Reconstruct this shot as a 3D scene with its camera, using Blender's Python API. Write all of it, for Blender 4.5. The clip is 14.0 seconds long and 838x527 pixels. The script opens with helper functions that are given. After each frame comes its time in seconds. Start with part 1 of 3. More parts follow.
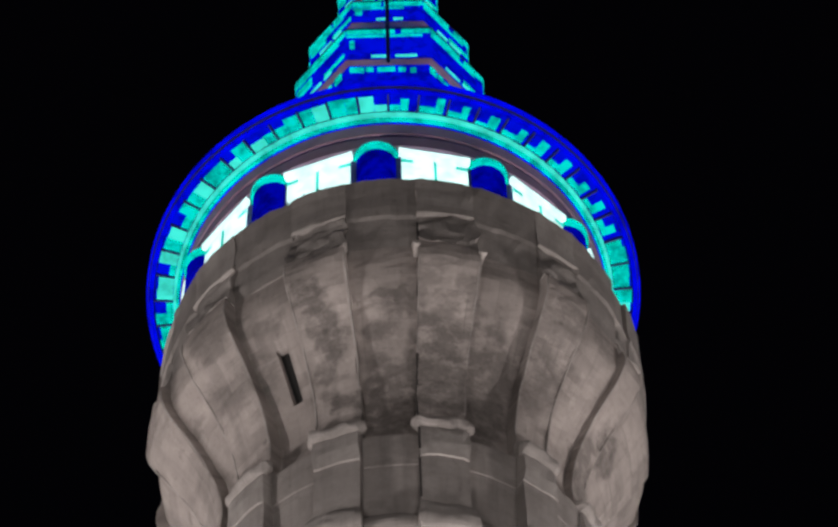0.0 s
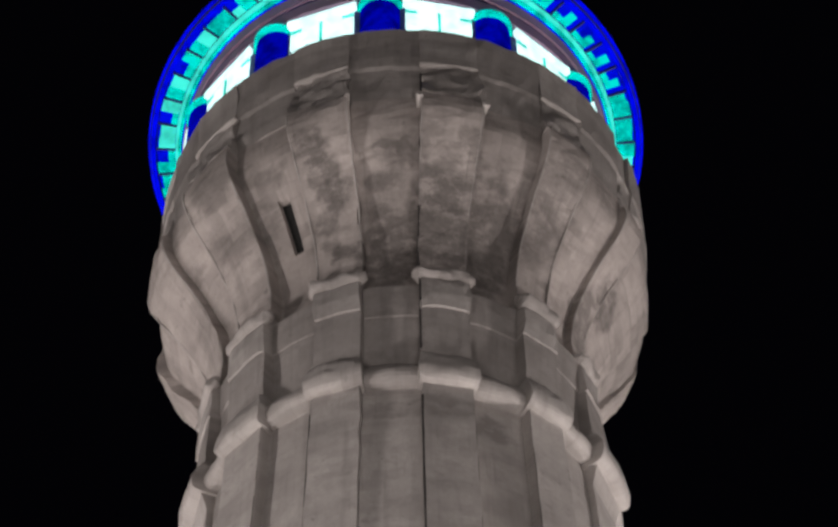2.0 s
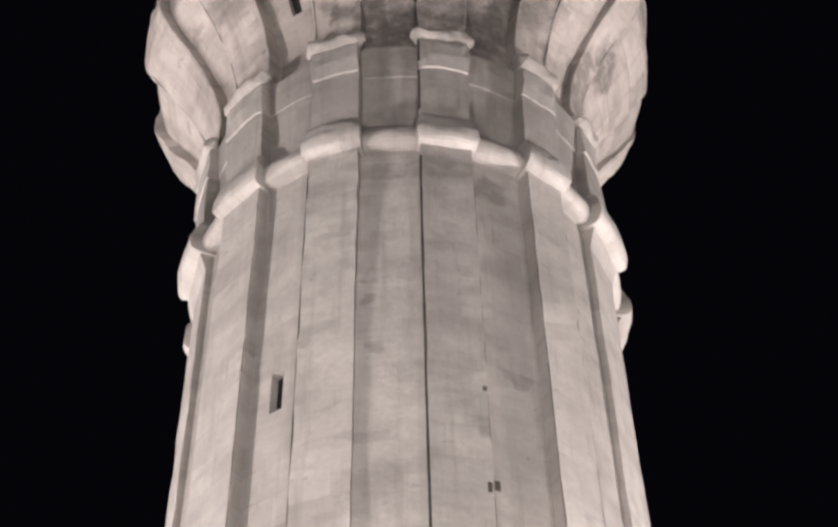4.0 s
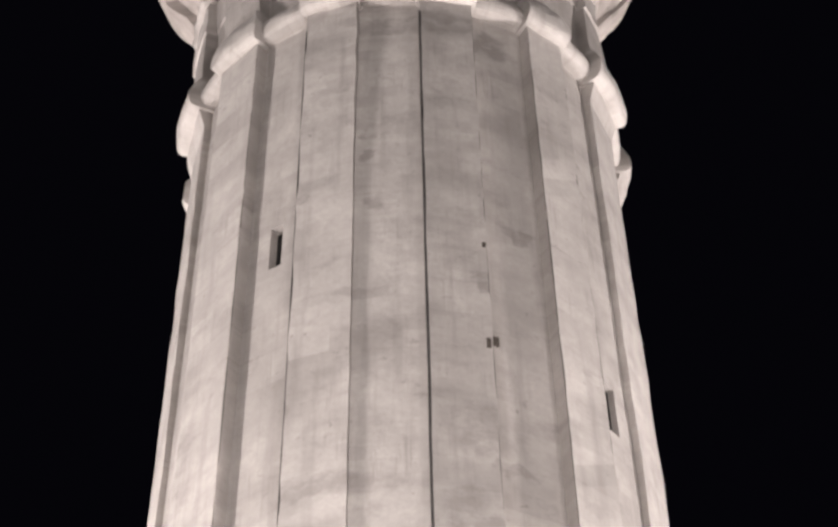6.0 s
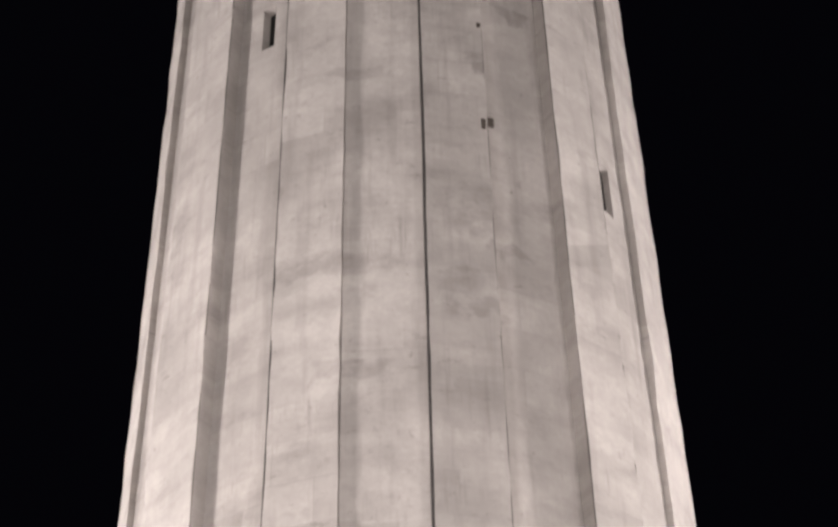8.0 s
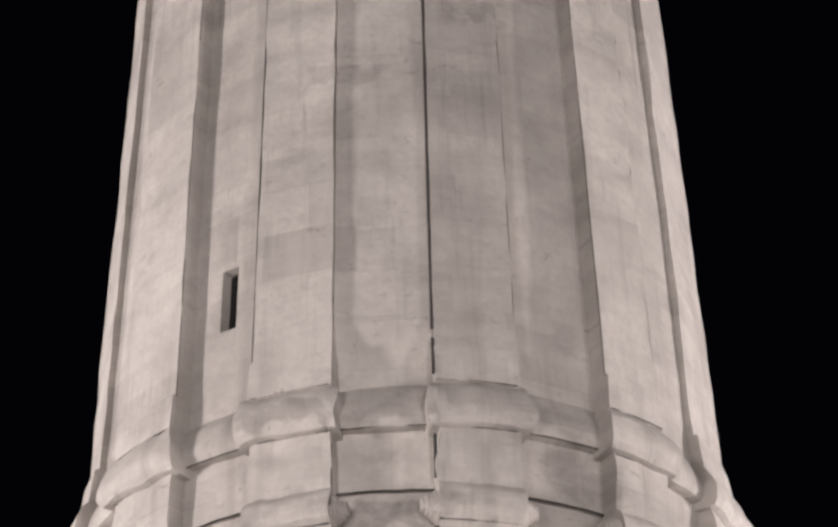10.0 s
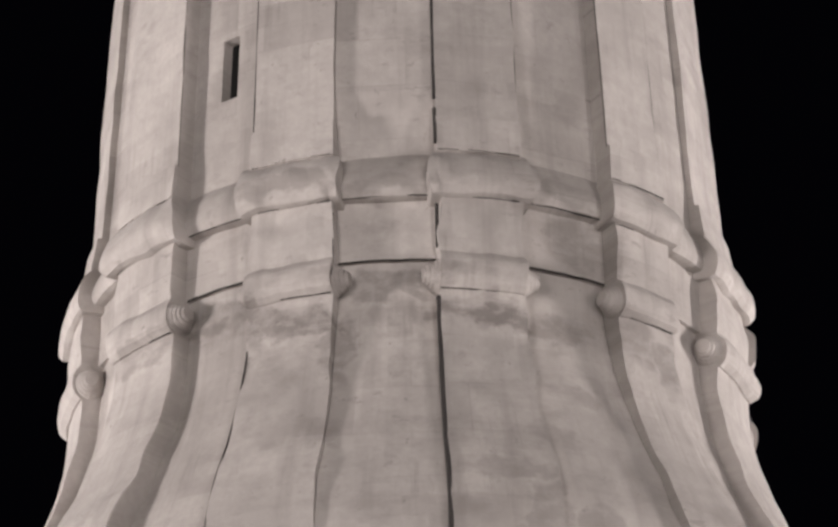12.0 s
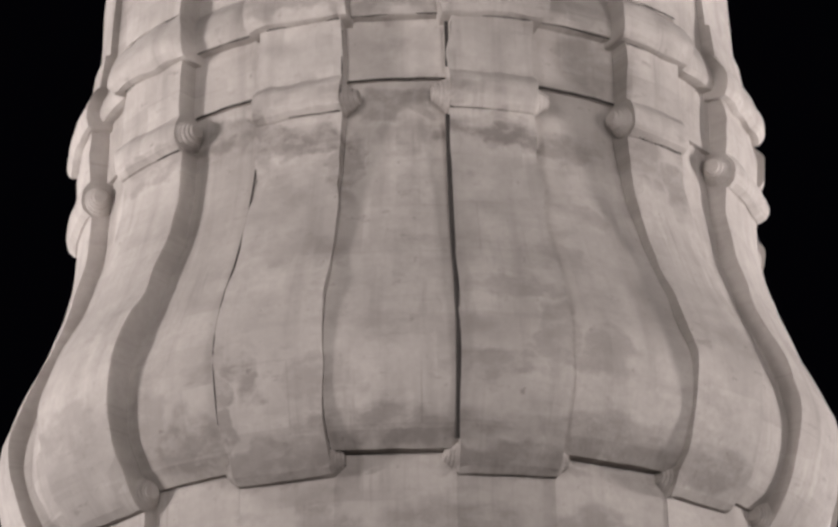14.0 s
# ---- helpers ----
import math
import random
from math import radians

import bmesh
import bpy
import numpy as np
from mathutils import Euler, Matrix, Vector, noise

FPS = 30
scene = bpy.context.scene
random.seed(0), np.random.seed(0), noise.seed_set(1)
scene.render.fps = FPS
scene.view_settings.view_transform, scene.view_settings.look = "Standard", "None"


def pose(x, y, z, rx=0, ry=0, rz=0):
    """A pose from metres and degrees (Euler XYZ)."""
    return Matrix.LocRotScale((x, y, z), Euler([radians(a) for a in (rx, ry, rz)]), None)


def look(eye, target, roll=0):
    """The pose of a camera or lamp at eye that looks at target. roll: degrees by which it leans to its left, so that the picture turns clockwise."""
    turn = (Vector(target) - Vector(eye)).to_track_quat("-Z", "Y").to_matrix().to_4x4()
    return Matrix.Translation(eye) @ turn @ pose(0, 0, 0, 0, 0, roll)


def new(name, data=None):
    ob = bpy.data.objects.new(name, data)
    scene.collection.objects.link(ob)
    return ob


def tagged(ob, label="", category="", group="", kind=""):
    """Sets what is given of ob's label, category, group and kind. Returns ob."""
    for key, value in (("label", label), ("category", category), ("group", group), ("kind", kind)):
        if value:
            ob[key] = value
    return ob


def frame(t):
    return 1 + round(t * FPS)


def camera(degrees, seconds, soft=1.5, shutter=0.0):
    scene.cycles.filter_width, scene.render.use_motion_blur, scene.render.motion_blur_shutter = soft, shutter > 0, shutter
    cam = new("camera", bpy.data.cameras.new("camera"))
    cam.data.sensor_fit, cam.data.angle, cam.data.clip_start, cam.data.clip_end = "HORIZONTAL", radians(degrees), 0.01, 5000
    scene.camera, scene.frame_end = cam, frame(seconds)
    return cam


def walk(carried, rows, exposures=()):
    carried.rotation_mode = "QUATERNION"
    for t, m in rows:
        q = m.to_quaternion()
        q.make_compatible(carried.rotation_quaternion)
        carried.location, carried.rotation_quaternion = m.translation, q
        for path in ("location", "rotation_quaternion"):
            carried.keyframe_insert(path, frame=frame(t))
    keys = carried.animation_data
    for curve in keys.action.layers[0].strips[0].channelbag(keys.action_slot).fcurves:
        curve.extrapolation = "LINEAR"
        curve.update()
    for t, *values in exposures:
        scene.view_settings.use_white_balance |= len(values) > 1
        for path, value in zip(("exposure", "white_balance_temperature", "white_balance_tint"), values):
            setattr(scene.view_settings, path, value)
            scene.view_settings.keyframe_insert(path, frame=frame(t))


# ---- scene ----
# The tower's sizes are given in modules of 0.8 m; heights count from eye level, 1.6 m over the ground.
MODULE = 0.8
EYE = (0.0, -60 * MODULE, 1.6)

cam = camera(19.275, 14.0, 2.8, 0.5)


def aim(pitch, yaw, roll):
    return pose(*EYE, 90 + pitch, 0, -yaw) @ pose(0, 0, 0, 0, 0, roll)


PATH = [
    (0.0, 58.977, 0.939, -2.343),
    (0.5, 58.472, 1.025, -2.139),
    (1.0, 57.558, 0.706, -1.881),
    (1.5, 56.498, 0.774, -1.593),
    (2.0, 55.536, 0.651, -1.394),
    (2.5, 54.343, 0.657, -1.617),
    (3.0, 52.824, 0.608, -1.458),
    (3.5, 51.478, 0.578, -1.310),
    (4.0, 49.998, 0.517, -1.159),
    (4.2, 49.686, 0.570, -1.093),
    (6.3, 46.095, 0.438, -1.074),
    (6.5, 45.697, 0.580, -1.078),
    (7.0, 44.363, 0.614, -1.267),
    (7.5, 42.986, 0.721, -1.237),
    (8.0, 41.580, 0.492, -1.229),
    (8.5, 39.378, 0.518, -1.247),
    (8.7, 38.384, 0.388, -1.336),
    (10.8, 32.894, 0.517, -1.154),
    (11.0, 32.227, 0.454, -1.060),
    (11.5, 30.616, 0.375, -1.029),
    (12.0, 29.419, 0.264, -1.073),
    (12.5, 29.079, 0.243, -0.842),
    (13.0, 28.004, 0.136, -0.691),
    (13.5, 26.427, 0.047, -0.633),
    (14.0, 25.219, -0.031, -0.639),
]
walk(cam, [(t, aim(p, y, r)) for t, p, y, r in PATH], [(0, -0.68), (0.5, -0.82), (1.5, -0.88), (2.0, -0.6), (2.5, -0.16), (3.2, 0.2), (4.2, 0.5), (6.5, 0.38), (8.5, 0.02), (11, -0.5), (12, -0.53), (13.5, -0.6), (14, -0.54)])

# ---- light ----
world = bpy.data.worlds.new("night")
scene.world = world
world.use_nodes = True
world.node_tree.nodes["Background"].inputs[0].default_value = (0.10, 0.09, 0.16, 1)
world.node_tree.nodes["Background"].inputs[1].default_value = 0.011


def flood(azimuth, distance, aim_z, watts, colour, spread=120, height=17.0):
    """A spot out of view that shines up at the tower: floodlights at the sides, added fill in front."""
    data = bpy.data.lights.new("flood_and_fill", "SPOT")
    data.energy, data.color, data.spot_size, data.spot_blend, data.shadow_soft_size = watts, colour, radians(spread), 1.0, 2.4
    a = radians(azimuth)
    ob = new("flood_and_fill_lamp", data)
    ob.matrix_world = look((distance * math.sin(a), -distance * math.cos(a), height), (0, 0, aim_z))
    return ob


WARM = (1.0, 0.925, 0.92)
# the lamps at -16, 10 and 44 degrees are added front fill
for azimuth, watts in ((-66, 236000), (90, 310000), (-16, 80000), (10, 72000), (44, 62000), (-112, 220000), (138, 190000), (-155, 110000)):
    flood(azimuth, 45, 47, 0.43 * watts, WARM)

# ---- materials ----


def material(name):
    m = bpy.data.materials.new(name)
    m.use_nodes = True
    tree = m.node_tree
    return m, tree, tree.nodes["Principled BSDF"]


def link(tree, a, b):
    tree.links.new(a, b)


def noise_node(tree, coords, scale, detail, stretch=(1, 1, 1), rough=0.55):
    mapping = tree.nodes.new("ShaderNodeMapping")
    mapping.inputs["Scale"].default_value = stretch
    link(tree, coords, mapping.inputs["Vector"])
    n = tree.nodes.new("ShaderNodeTexNoise")
    n.inputs["Scale"].default_value, n.inputs["Detail"].default_value, n.inputs["Roughness"].default_value = scale, detail, rough
    link(tree, mapping.outputs[0], n.inputs["Vector"])
    return n.outputs["Fac"]


def ramp(tree, value, lo, hi, a=0.0, b=1.0):
    r = tree.nodes.new("ShaderNodeMapRange")
    for key, v in (("From Min", lo), ("From Max", hi), ("To Min", a), ("To Max", b)):
        r.inputs[key].default_value = v
    link(tree, value, r.inputs["Value"])
    return r.outputs[0]


def mixed(tree, factor, a, b, mode="MIX"):
    m = tree.nodes.new("ShaderNodeMix")
    m.data_type, m.blend_type = "RGBA", mode
    for socket, v in ((m.inputs[0], factor), (m.inputs[6], a), (m.inputs[7], b)):
        if isinstance(v, (int, float)):
            socket.default_value = v
        elif isinstance(v, tuple):
            socket.default_value = (*v, 1)
        else:
            link(tree, v, socket)
    return m.outputs[2]


def round_coords(tree):
    """Coordinates in metres on the unrolled tower: along the girth, up."""
    coords = tree.nodes.new("ShaderNodeTexCoord").outputs["Object"]
    split = tree.nodes.new("ShaderNodeSeparateXYZ")
    link(tree, coords, split.inputs[0])
    turn = tree.nodes.new("ShaderNodeMath")
    turn.operation = "ARCTAN2"
    minus = tree.nodes.new("ShaderNodeMath")
    minus.operation, minus.inputs[1].default_value = "MULTIPLY", -1.0
    link(tree, split.outputs[1], minus.inputs[0])
    link(tree, split.outputs[0], turn.inputs[0])
    link(tree, minus.outputs[0], turn.inputs[1])
    girth = tree.nodes.new("ShaderNodeMath")
    girth.operation, girth.inputs[1].default_value = "MULTIPLY", 7.0
    link(tree, turn.outputs[0], girth.inputs[0])
    join = tree.nodes.new("ShaderNodeCombineXYZ")
    link(tree, girth.outputs[0], join.inputs[0])
    link(tree, split.outputs[2], join.inputs[1])
    return coords, join.outputs[0]


def scaled(tree, value, amount):
    m = tree.nodes.new("ShaderNodeMath")
    m.operation, m.inputs[1].default_value = "MULTIPLY", amount
    link(tree, value, m.inputs[0])
    return m.outputs[0]


def times(tree, a, b):
    m = tree.nodes.new("ShaderNodeMath")
    m.operation = "MULTIPLY"
    link(tree, a, m.inputs[0])
    link(tree, b, m.inputs[1])
    return m.outputs[0]


STAINS_AND_SHADE = (
    # degrees round, height, half width and half height in metres, strength
    (16.1, 54.4, 0.35, 0.4, 0.6), (24.5, 57.9, 0.35, 0.3, 0.4), (28, 57.7, 0.35, 0.3, 0.55), (14.5, 48.2, 1, 0.9, 0.4), (17.4, 48, 0.2, 1.2, 0.5),
    (22.5, 47.2, 0.7, 0.2, 0.45), (10, 45.2, 0.7, 0.5, 0.4), (14, 44.4, 0.9, 0.3, 0.5), (-8.3, 60.7, 0.3, 0.3, 0.5), (-7.1, 58.2, 0.25, 0.3, 0.45),
    (-8.6, 61.8, 0.2, 0.25, 0.4), (-23.8, 58.8, 0.3, 0.25, 0.5), (-8, 54, 0.9, 0.25, 0.35), (-7, 52, 0.8, 0.6, 0.3), (-18, 46.2, 1.5, 0.35, 0.35),
    (-24.8, 49.2, 0.2, 0.4, 0.4), (-9, 42.2, 0.9, 0.3, 0.35), (-20.5, 27.5, 0.6, 0.4, 0.7), (-15, 27.55, 0.9, 0.4, 0.85), (-10.5, 26.7, 0.3, 1, 0.56), (-4, 28.6, 1.5, 0.35, 0.6),
    (-2, 27.6, 0.6, 0.5, 0.4), (8, 27.6, 0.6, 0.34, 0.7), (13.5, 27.55, 0.9, 0.4, 0.85), (24, 27.6, 0.9, 0.3, 0.55), (-23.5, 27.6, 0.25, 0.8, 0.7),
    (-35, 28.4, 0.7, 0.4, 0.85), (-29, 28.2, 0.3, 0.3, 0.6), (36, 27.6, 0.5, 0.6, 0.5), (42, 27.2, 0.4, 0.5, 0.6), (-47, 28, 1.4, 0.3, 0.5),
    (29, 30.2, 1, 0.6, 0.5), (-18, 31.2, 1.2, 0.3, 0.5), (-4, 31.2, 1.3, 0.25, 0.4), (26, 31.4, 0.8, 0.3, 0.35),
    (24, 25.6, 0.6, 0.25, 0.39), (-12, 24.2, 0.3, 0.5, 0.35), (12, 22.9, 0.8, 0.2, 0.35), (17, 21.9, 0.3, 0.6, 0.42),
    (20, 24.2, 0.6, 0.35, 0.35), (22.5, 21.6, 0.5, 0.5, 0.42), (18.5, 21.3, 0.9, 0.2, 0.35), (-22, 21.2, 0.3, 0.5, 0.42), (-18, 24.5, 0.7, 0.4, 0.24),
    (-11.5, 20.6, 0.5, 0.5, 0.42), (24, 19.8, 1, 0.4, 0.35), (-48, 20.8, 1, 0.5, 0.35), (45, 22.5, 0.9, 0.4, 0.32), (-3, 19.8, 1.6, 0.3, 0.32),
    # the broad marks at heights 77 to 80 paint the shade low on the capital
    (6, 82.6, 0.7, 0.9, 0.5), (9, 79.6, 1.2, 1.4, 0.85), (16, 79, 1.3, 1.5, 0.85), (23, 79.8, 1, 2, 0.8), (20, 77.5, 1.6, 1.2, 0.7),
    (-20.5, 82, 0.55, 0.7, 0.85), (-17.5, 80.4, 0.6, 1, 0.8), (-20, 79.2, 0.5, 0.5, 0.7), (-15.5, 77.6, 0.6, 0.6, 0.7), (-4, 78.4, 1, 1.6, 0.75),
    (-1.5, 82.2, 0.9, 0.25, 0.75), (2, 81.6, 0.8, 0.35, 0.6), (-5, 80.9, 0.7, 0.4, 0.6), (11, 81.4, 0.5, 0.4, 0.6), (17, 81.9, 0.6, 0.5, 0.6),
    (35, 81, 0.7, 1.6, 0.6), (41, 82.4, 0.8, 0.7, 0.6), (70, 80.5, 1, 0.6, 0.8), (62, 79, 0.5, 0.8, 0.6), (46, 77.6, 0.5, 0.8, 0.5),
    (10, 67.8, 1.2, 0.6, 0.5), (24, 67.6, 0.8, 0.7, 0.6), (-4, 67.9, 1.4, 0.5, 0.45), (-33, 82.4, 0.7, 0.4, 0.5), (-45, 82.8, 1.2, 0.5, 0.55),
    # more painted capital shade here, at heights 77 to 80, among stains
    (-52, 80.6, 0.6, 0.5, 0.4), (-40, 79.4, 0.3, 0.8, 0.4), (12, 78.2, 2, 1.2, 0.9), (-4, 77.4, 1.3, 1.6, 0.8), (22.5, 78, 1.4, 2.2, 0.85), (37, 79.6, 1.2, 1.2, 0.7), (66, 77.8, 0.9, 1, 0.6), (3, 74.6, 1, 0.6, 0.4), (14, 75.3, 0.6, 0.4, 0.7),
    (-4, 19.75, 1.7, 0.28, 0.6), (11, 19.1, 1.4, 0.26, 0.55), (24.5, 19.7, 1.2, 0.3, 0.5), (-18, 19.15, 1.5, 0.26, 0.5), (-31, 19.9, 0.9, 0.6, 0.7), (38, 19.4, 0.8, 0.4, 0.6),
    (-21, 20.9, 0.25, 0.45, 0.7), (15.5, 21.6, 0.22, 0.6, 0.4), (9, 20.9, 0.7, 0.3, 0.5), (-12.5, 17.9, 0.5, 0.6, 0.5), (4, 17.8, 1.2, 0.5, 0.5), (22, 17.6, 0.8, 0.6, 0.5),
    (-37, 20.6, 0.4, 1.0, 0.4), (-24, 20.4, 0.15, 1.2, 0.6),
)


def stain_shade_mask(tree, flat):
    """Soft-edged marks at their places on the wall: old stains, and shade painted low on the capital."""
    wobble = tree.nodes.new("ShaderNodeTexNoise")
    wobble.inputs["Scale"].default_value, wobble.inputs["Detail"].default_value = 1.9, 8
    link(tree, flat, wobble.inputs["Vector"])
    shift = tree.nodes.new("ShaderNodeVectorMath")
    shift.operation = "MULTIPLY_ADD"
    shift.inputs[1].default_value = (1.1, 1.1, 0)
    link(tree, wobble.outputs["Color"], shift.inputs[0])
    link(tree, flat, shift.inputs[2])
    total = None
    for a, z, wide, high, strength in STAINS_AND_SHADE:
        off = tree.nodes.new("ShaderNodeVectorMath")
        off.operation = "SUBTRACT"
        off.inputs[1].default_value = (7.0 * radians(a) + 0.55, height(z) + 0.55, 0)
        link(tree, shift.outputs[0], off.inputs[0])
        size = tree.nodes.new("ShaderNodeVectorMath")
        size.operation = "MULTIPLY"
        size.inputs[1].default_value = (1 / wide, 1 / high, 0)
        link(tree, off.outputs[0], size.inputs[0])
        length = tree.nodes.new("ShaderNodeVectorMath")
        length.operation = "LENGTH"
        link(tree, size.outputs[0], length.inputs[0])
        spot = ramp(tree, length.outputs["Value"], 1.08, 0.72, 0.0, strength)
        if total is None:
            total = spot
        else:
            most = tree.nodes.new("ShaderNodeMath")
            most.operation = "MAXIMUM"
            link(tree, total, most.inputs[0])
            link(tree, spot, most.inputs[1])
            total = most.outputs[0]
    broken = ramp(tree, noise_node(tree, flat, 1.3, 7, (1.0, 1.5, 1), 0.7), 0.40, 0.52, 0.3, 1.0)
    return times(tree, total, broken)


def height(z):
    return 1.544 + 0.9955 * MODULE * z


def concrete(name, base, stain, dirt, forms=0.4, marked=True):
    """Weathered concrete: cloudy tone, formwork lifts, streaks that run down, dark blotches, fine grain."""
    m, tree, shader = material(name)
    coords, flat = round_coords(tree)
    clouds = ramp(tree, noise_node(tree, coords, 0.45, 5), 0.36, 0.66)
    streaks = ramp(tree, noise_node(tree, flat, 1.0, 5, (2.4, 0.16, 1)), 0.52, 0.75)
    lifts = ramp(tree, noise_node(tree, flat, 1.0, 3, (0.18, 1.3, 1)), 0.52, 0.72)
    patches = ramp(tree, noise_node(tree, flat, 0.55, 6, (1, 1.5, 1), 0.68), 0.56, 0.66)
    spots = ramp(tree, noise_node(tree, flat, 2.1, 5, (1.0, 0.75, 1), 0.7), 0.62, 0.72)
    bricks = tree.nodes.new("ShaderNodeTexBrick")
    for key, v in (("Scale", 1.0), ("Mortar Size", 0.02), ("Mortar Smooth", 0.6), ("Bias", 0.0), ("Brick Width", 1.9), ("Row Height", 1.15)):
        bricks.inputs[key].default_value = v
    bricks.inputs["Color1"].default_value, bricks.inputs["Color2"].default_value, bricks.inputs["Mortar"].default_value = (0, 0, 0, 1), (1, 1, 1, 1), (0.9, 0.9, 0.9, 1)
    link(tree, flat, bricks.inputs["Vector"])
    where = ramp(tree, noise_node(tree, flat, 0.22, 2), 0.45, 0.6)
    boards = tree.nodes.new("ShaderNodeTexBrick")
    for key, v in (("Scale", 1.0), ("Mortar Size", 0.012), ("Mortar Smooth", 0.4), ("Bias", -0.35), ("Brick Width", 0.85), ("Row Height", 0.42)):
        boards.inputs[key].default_value = v
    boards.inputs["Color1"].default_value, boards.inputs["Color2"].default_value, boards.inputs["Mortar"].default_value = (0, 0, 0, 1), (1, 1, 1, 1), (0.5, 0.5, 0.5, 1)
    wander = tree.nodes.new("ShaderNodeVectorMath")
    wander.operation = "MULTIPLY_ADD"
    wander.inputs[1].default_value = (0.35, 0.25, 0)
    wavy = tree.nodes.new("ShaderNodeTexNoise")
    wavy.inputs["Scale"].default_value, wavy.inputs["Detail"].default_value = 1.9, 5
    link(tree, flat, wavy.inputs["Vector"])
    link(tree, wavy.outputs["Color"], wander.inputs[0])
    link(tree, flat, wander.inputs[2])
    link(tree, wander.outputs[0], boards.inputs["Vector"])
    some = ramp(tree, noise_node(tree, flat, 0.4, 3), 0.47, 0.62)
    pits = ramp(tree, noise_node(tree, flat, 4.6, 4, (1.0, 0.8, 1), 0.6), 0.66, 0.73)
    drips = ramp(tree, noise_node(tree, flat, 1.0, 6, (6.5, 0.4, 1), 0.6), 0.56, 0.72)
    scuffs = ramp(tree, noise_node(tree, flat, 1.0, 7, (1.5, 3.4, 1), 0.68), 0.60, 0.65)
    c = mixed(tree, clouds, base, tuple(v * 0.82 for v in base))
    mottle = ramp(tree, noise_node(tree, coords, 1.5, 6, (1, 1, 1), 0.62), 0.42, 0.66)
    c = mixed(tree, scaled(tree, mottle, 0.22), c, stain)
    c = mixed(tree, scaled(tree, times(tree, bricks.outputs["Color"], where), forms), c, stain)
    c = mixed(tree, scaled(tree, times(tree, boards.outputs["Color"], some), forms * 0.9), c, stain)
    c = mixed(tree, scaled(tree, times(tree, drips, some), 0.45), c, stain)
    for factor, amount in ((streaks, 0.4), (lifts, 0.2), (patches, dirt * 0.55), (spots, dirt * 0.7), (pits, 0.6)):
        c = mixed(tree, scaled(tree, factor, amount), c, stain)
    c = mixed(tree, scaled(tree, times(tree, scuffs, where), 0.5), c, stain)
    if marked:
        c = mixed(tree, stain_shade_mask(tree, flat), c, stain)
    grain = noise_node(tree, coords, 7.0, 5)
    c = mixed(tree, ramp(tree, grain, 0.3, 0.7, 0.0, 0.3), c, tuple(v * 0.6 for v in base))
    link(tree, c, shader.inputs["Base Color"])
    shader.inputs["Roughness"].default_value = 0.88
    bump = tree.nodes.new("ShaderNodeBump")
    bump.inputs["Strength"].default_value, bump.inputs["Distance"].default_value = 0.7, 0.05
    link(tree, noise_node(tree, coords, 1.6, 9, (1, 1, 1), 0.66), bump.inputs["Height"])
    link(tree, bump.outputs[0], shader.inputs["Normal"])
    return m


def plain(name, colour, roughness=0.6, metal=0.0):
    m, tree, shader = material(name)
    coords = tree.nodes.new("ShaderNodeTexCoord").outputs["Object"]
    c = mixed(tree, ramp(tree, noise_node(tree, coords, 1.5, 5), 0.3, 0.7), colour, tuple(v * 0.7 for v in colour))
    link(tree, c, shader.inputs["Base Color"])
    shader.inputs["Roughness"].default_value, shader.inputs["Metallic"].default_value = roughness, metal
    return m


def glow_surface(name, colour, strength, vary=0.0):
    """A surface that glows by itself: lamps, and walls with their light put in as emission; vary: how unevenly it
    glows.
    """
    m, tree, shader = material(name)
    shader.inputs["Base Color"].default_value = (*(0.06 * v for v in colour), 1)
    shader.inputs["Emission Color"].default_value = (*colour, 1)
    shader.inputs["Emission Strength"].default_value = strength
    shader.inputs["Specular IOR Level"].default_value, shader.inputs["Roughness"].default_value = 0.0, 1.0
    if vary:
        coords = tree.nodes.new("ShaderNodeTexCoord").outputs["Object"]
        link(tree, ramp(tree, noise_node(tree, coords, 1.5, 7, (1, 1, 0.8), 0.65), 0.38, 0.58, strength * (1 - vary), strength), shader.inputs["Emission Strength"])
    return m


CONCRETE = concrete("weathered_concrete", (0.46, 0.42, 0.388), (0.15, 0.13, 0.118), 0.55)
CONCRETE_DIRTY = concrete("stained_concrete", (0.36, 0.325, 0.30), (0.12, 0.105, 0.095), 0.85)
CONCRETE_CAP = concrete("capital_concrete", (0.46, 0.403, 0.368), (0.092, 0.08, 0.072), 0.9, 0.75)
JOINT = plain("dark_joint", (0.035, 0.03, 0.027), 0.95)
HOLE = plain("dark_opening", (0.012, 0.011, 0.010), 0.9)
ASPHALT = concrete("asphalt", (0.055, 0.055, 0.058), (0.03, 0.03, 0.03), 0.4, 0.0, False)
BLUE_PAINT = plain("blue_painted_metal", (0.008, 0.012, 0.13), 0.75)
# brown plaster; the purple cast of the blue light is mixed into it
SOFFIT = plain("blue_tinted_soffit", (0.36, 0.22, 0.31), 0.8)
GLOW_WHITE = glow_surface("window_glow", (0.66, 1.0, 0.98), 2.6, 0.35)
GLOW_TEAL = glow_surface("teal_light", (0.0, 0.76, 0.66), 1.55, 0.6)
GLOW_MINT = glow_surface("mint_light", (0.06, 0.95, 0.79), 1.5, 0.4)
# blue light on walls, piers and panel backs is put in as their own emission
GLOW_DEEP = glow_surface("blue_glow", (0.0, 0.004, 0.76), 1.5, 0.55)
GLOW_EDGE = glow_surface("edge_light", (0.0, 0.002, 0.75), 2.0, 0.5)
GLOW_PIER = glow_surface("pier_glow", (0.0, 0.002, 0.75), 0.8, 0.6)
RUST = plain("rusty_iron", (0.07, 0.055, 0.045), 0.8)

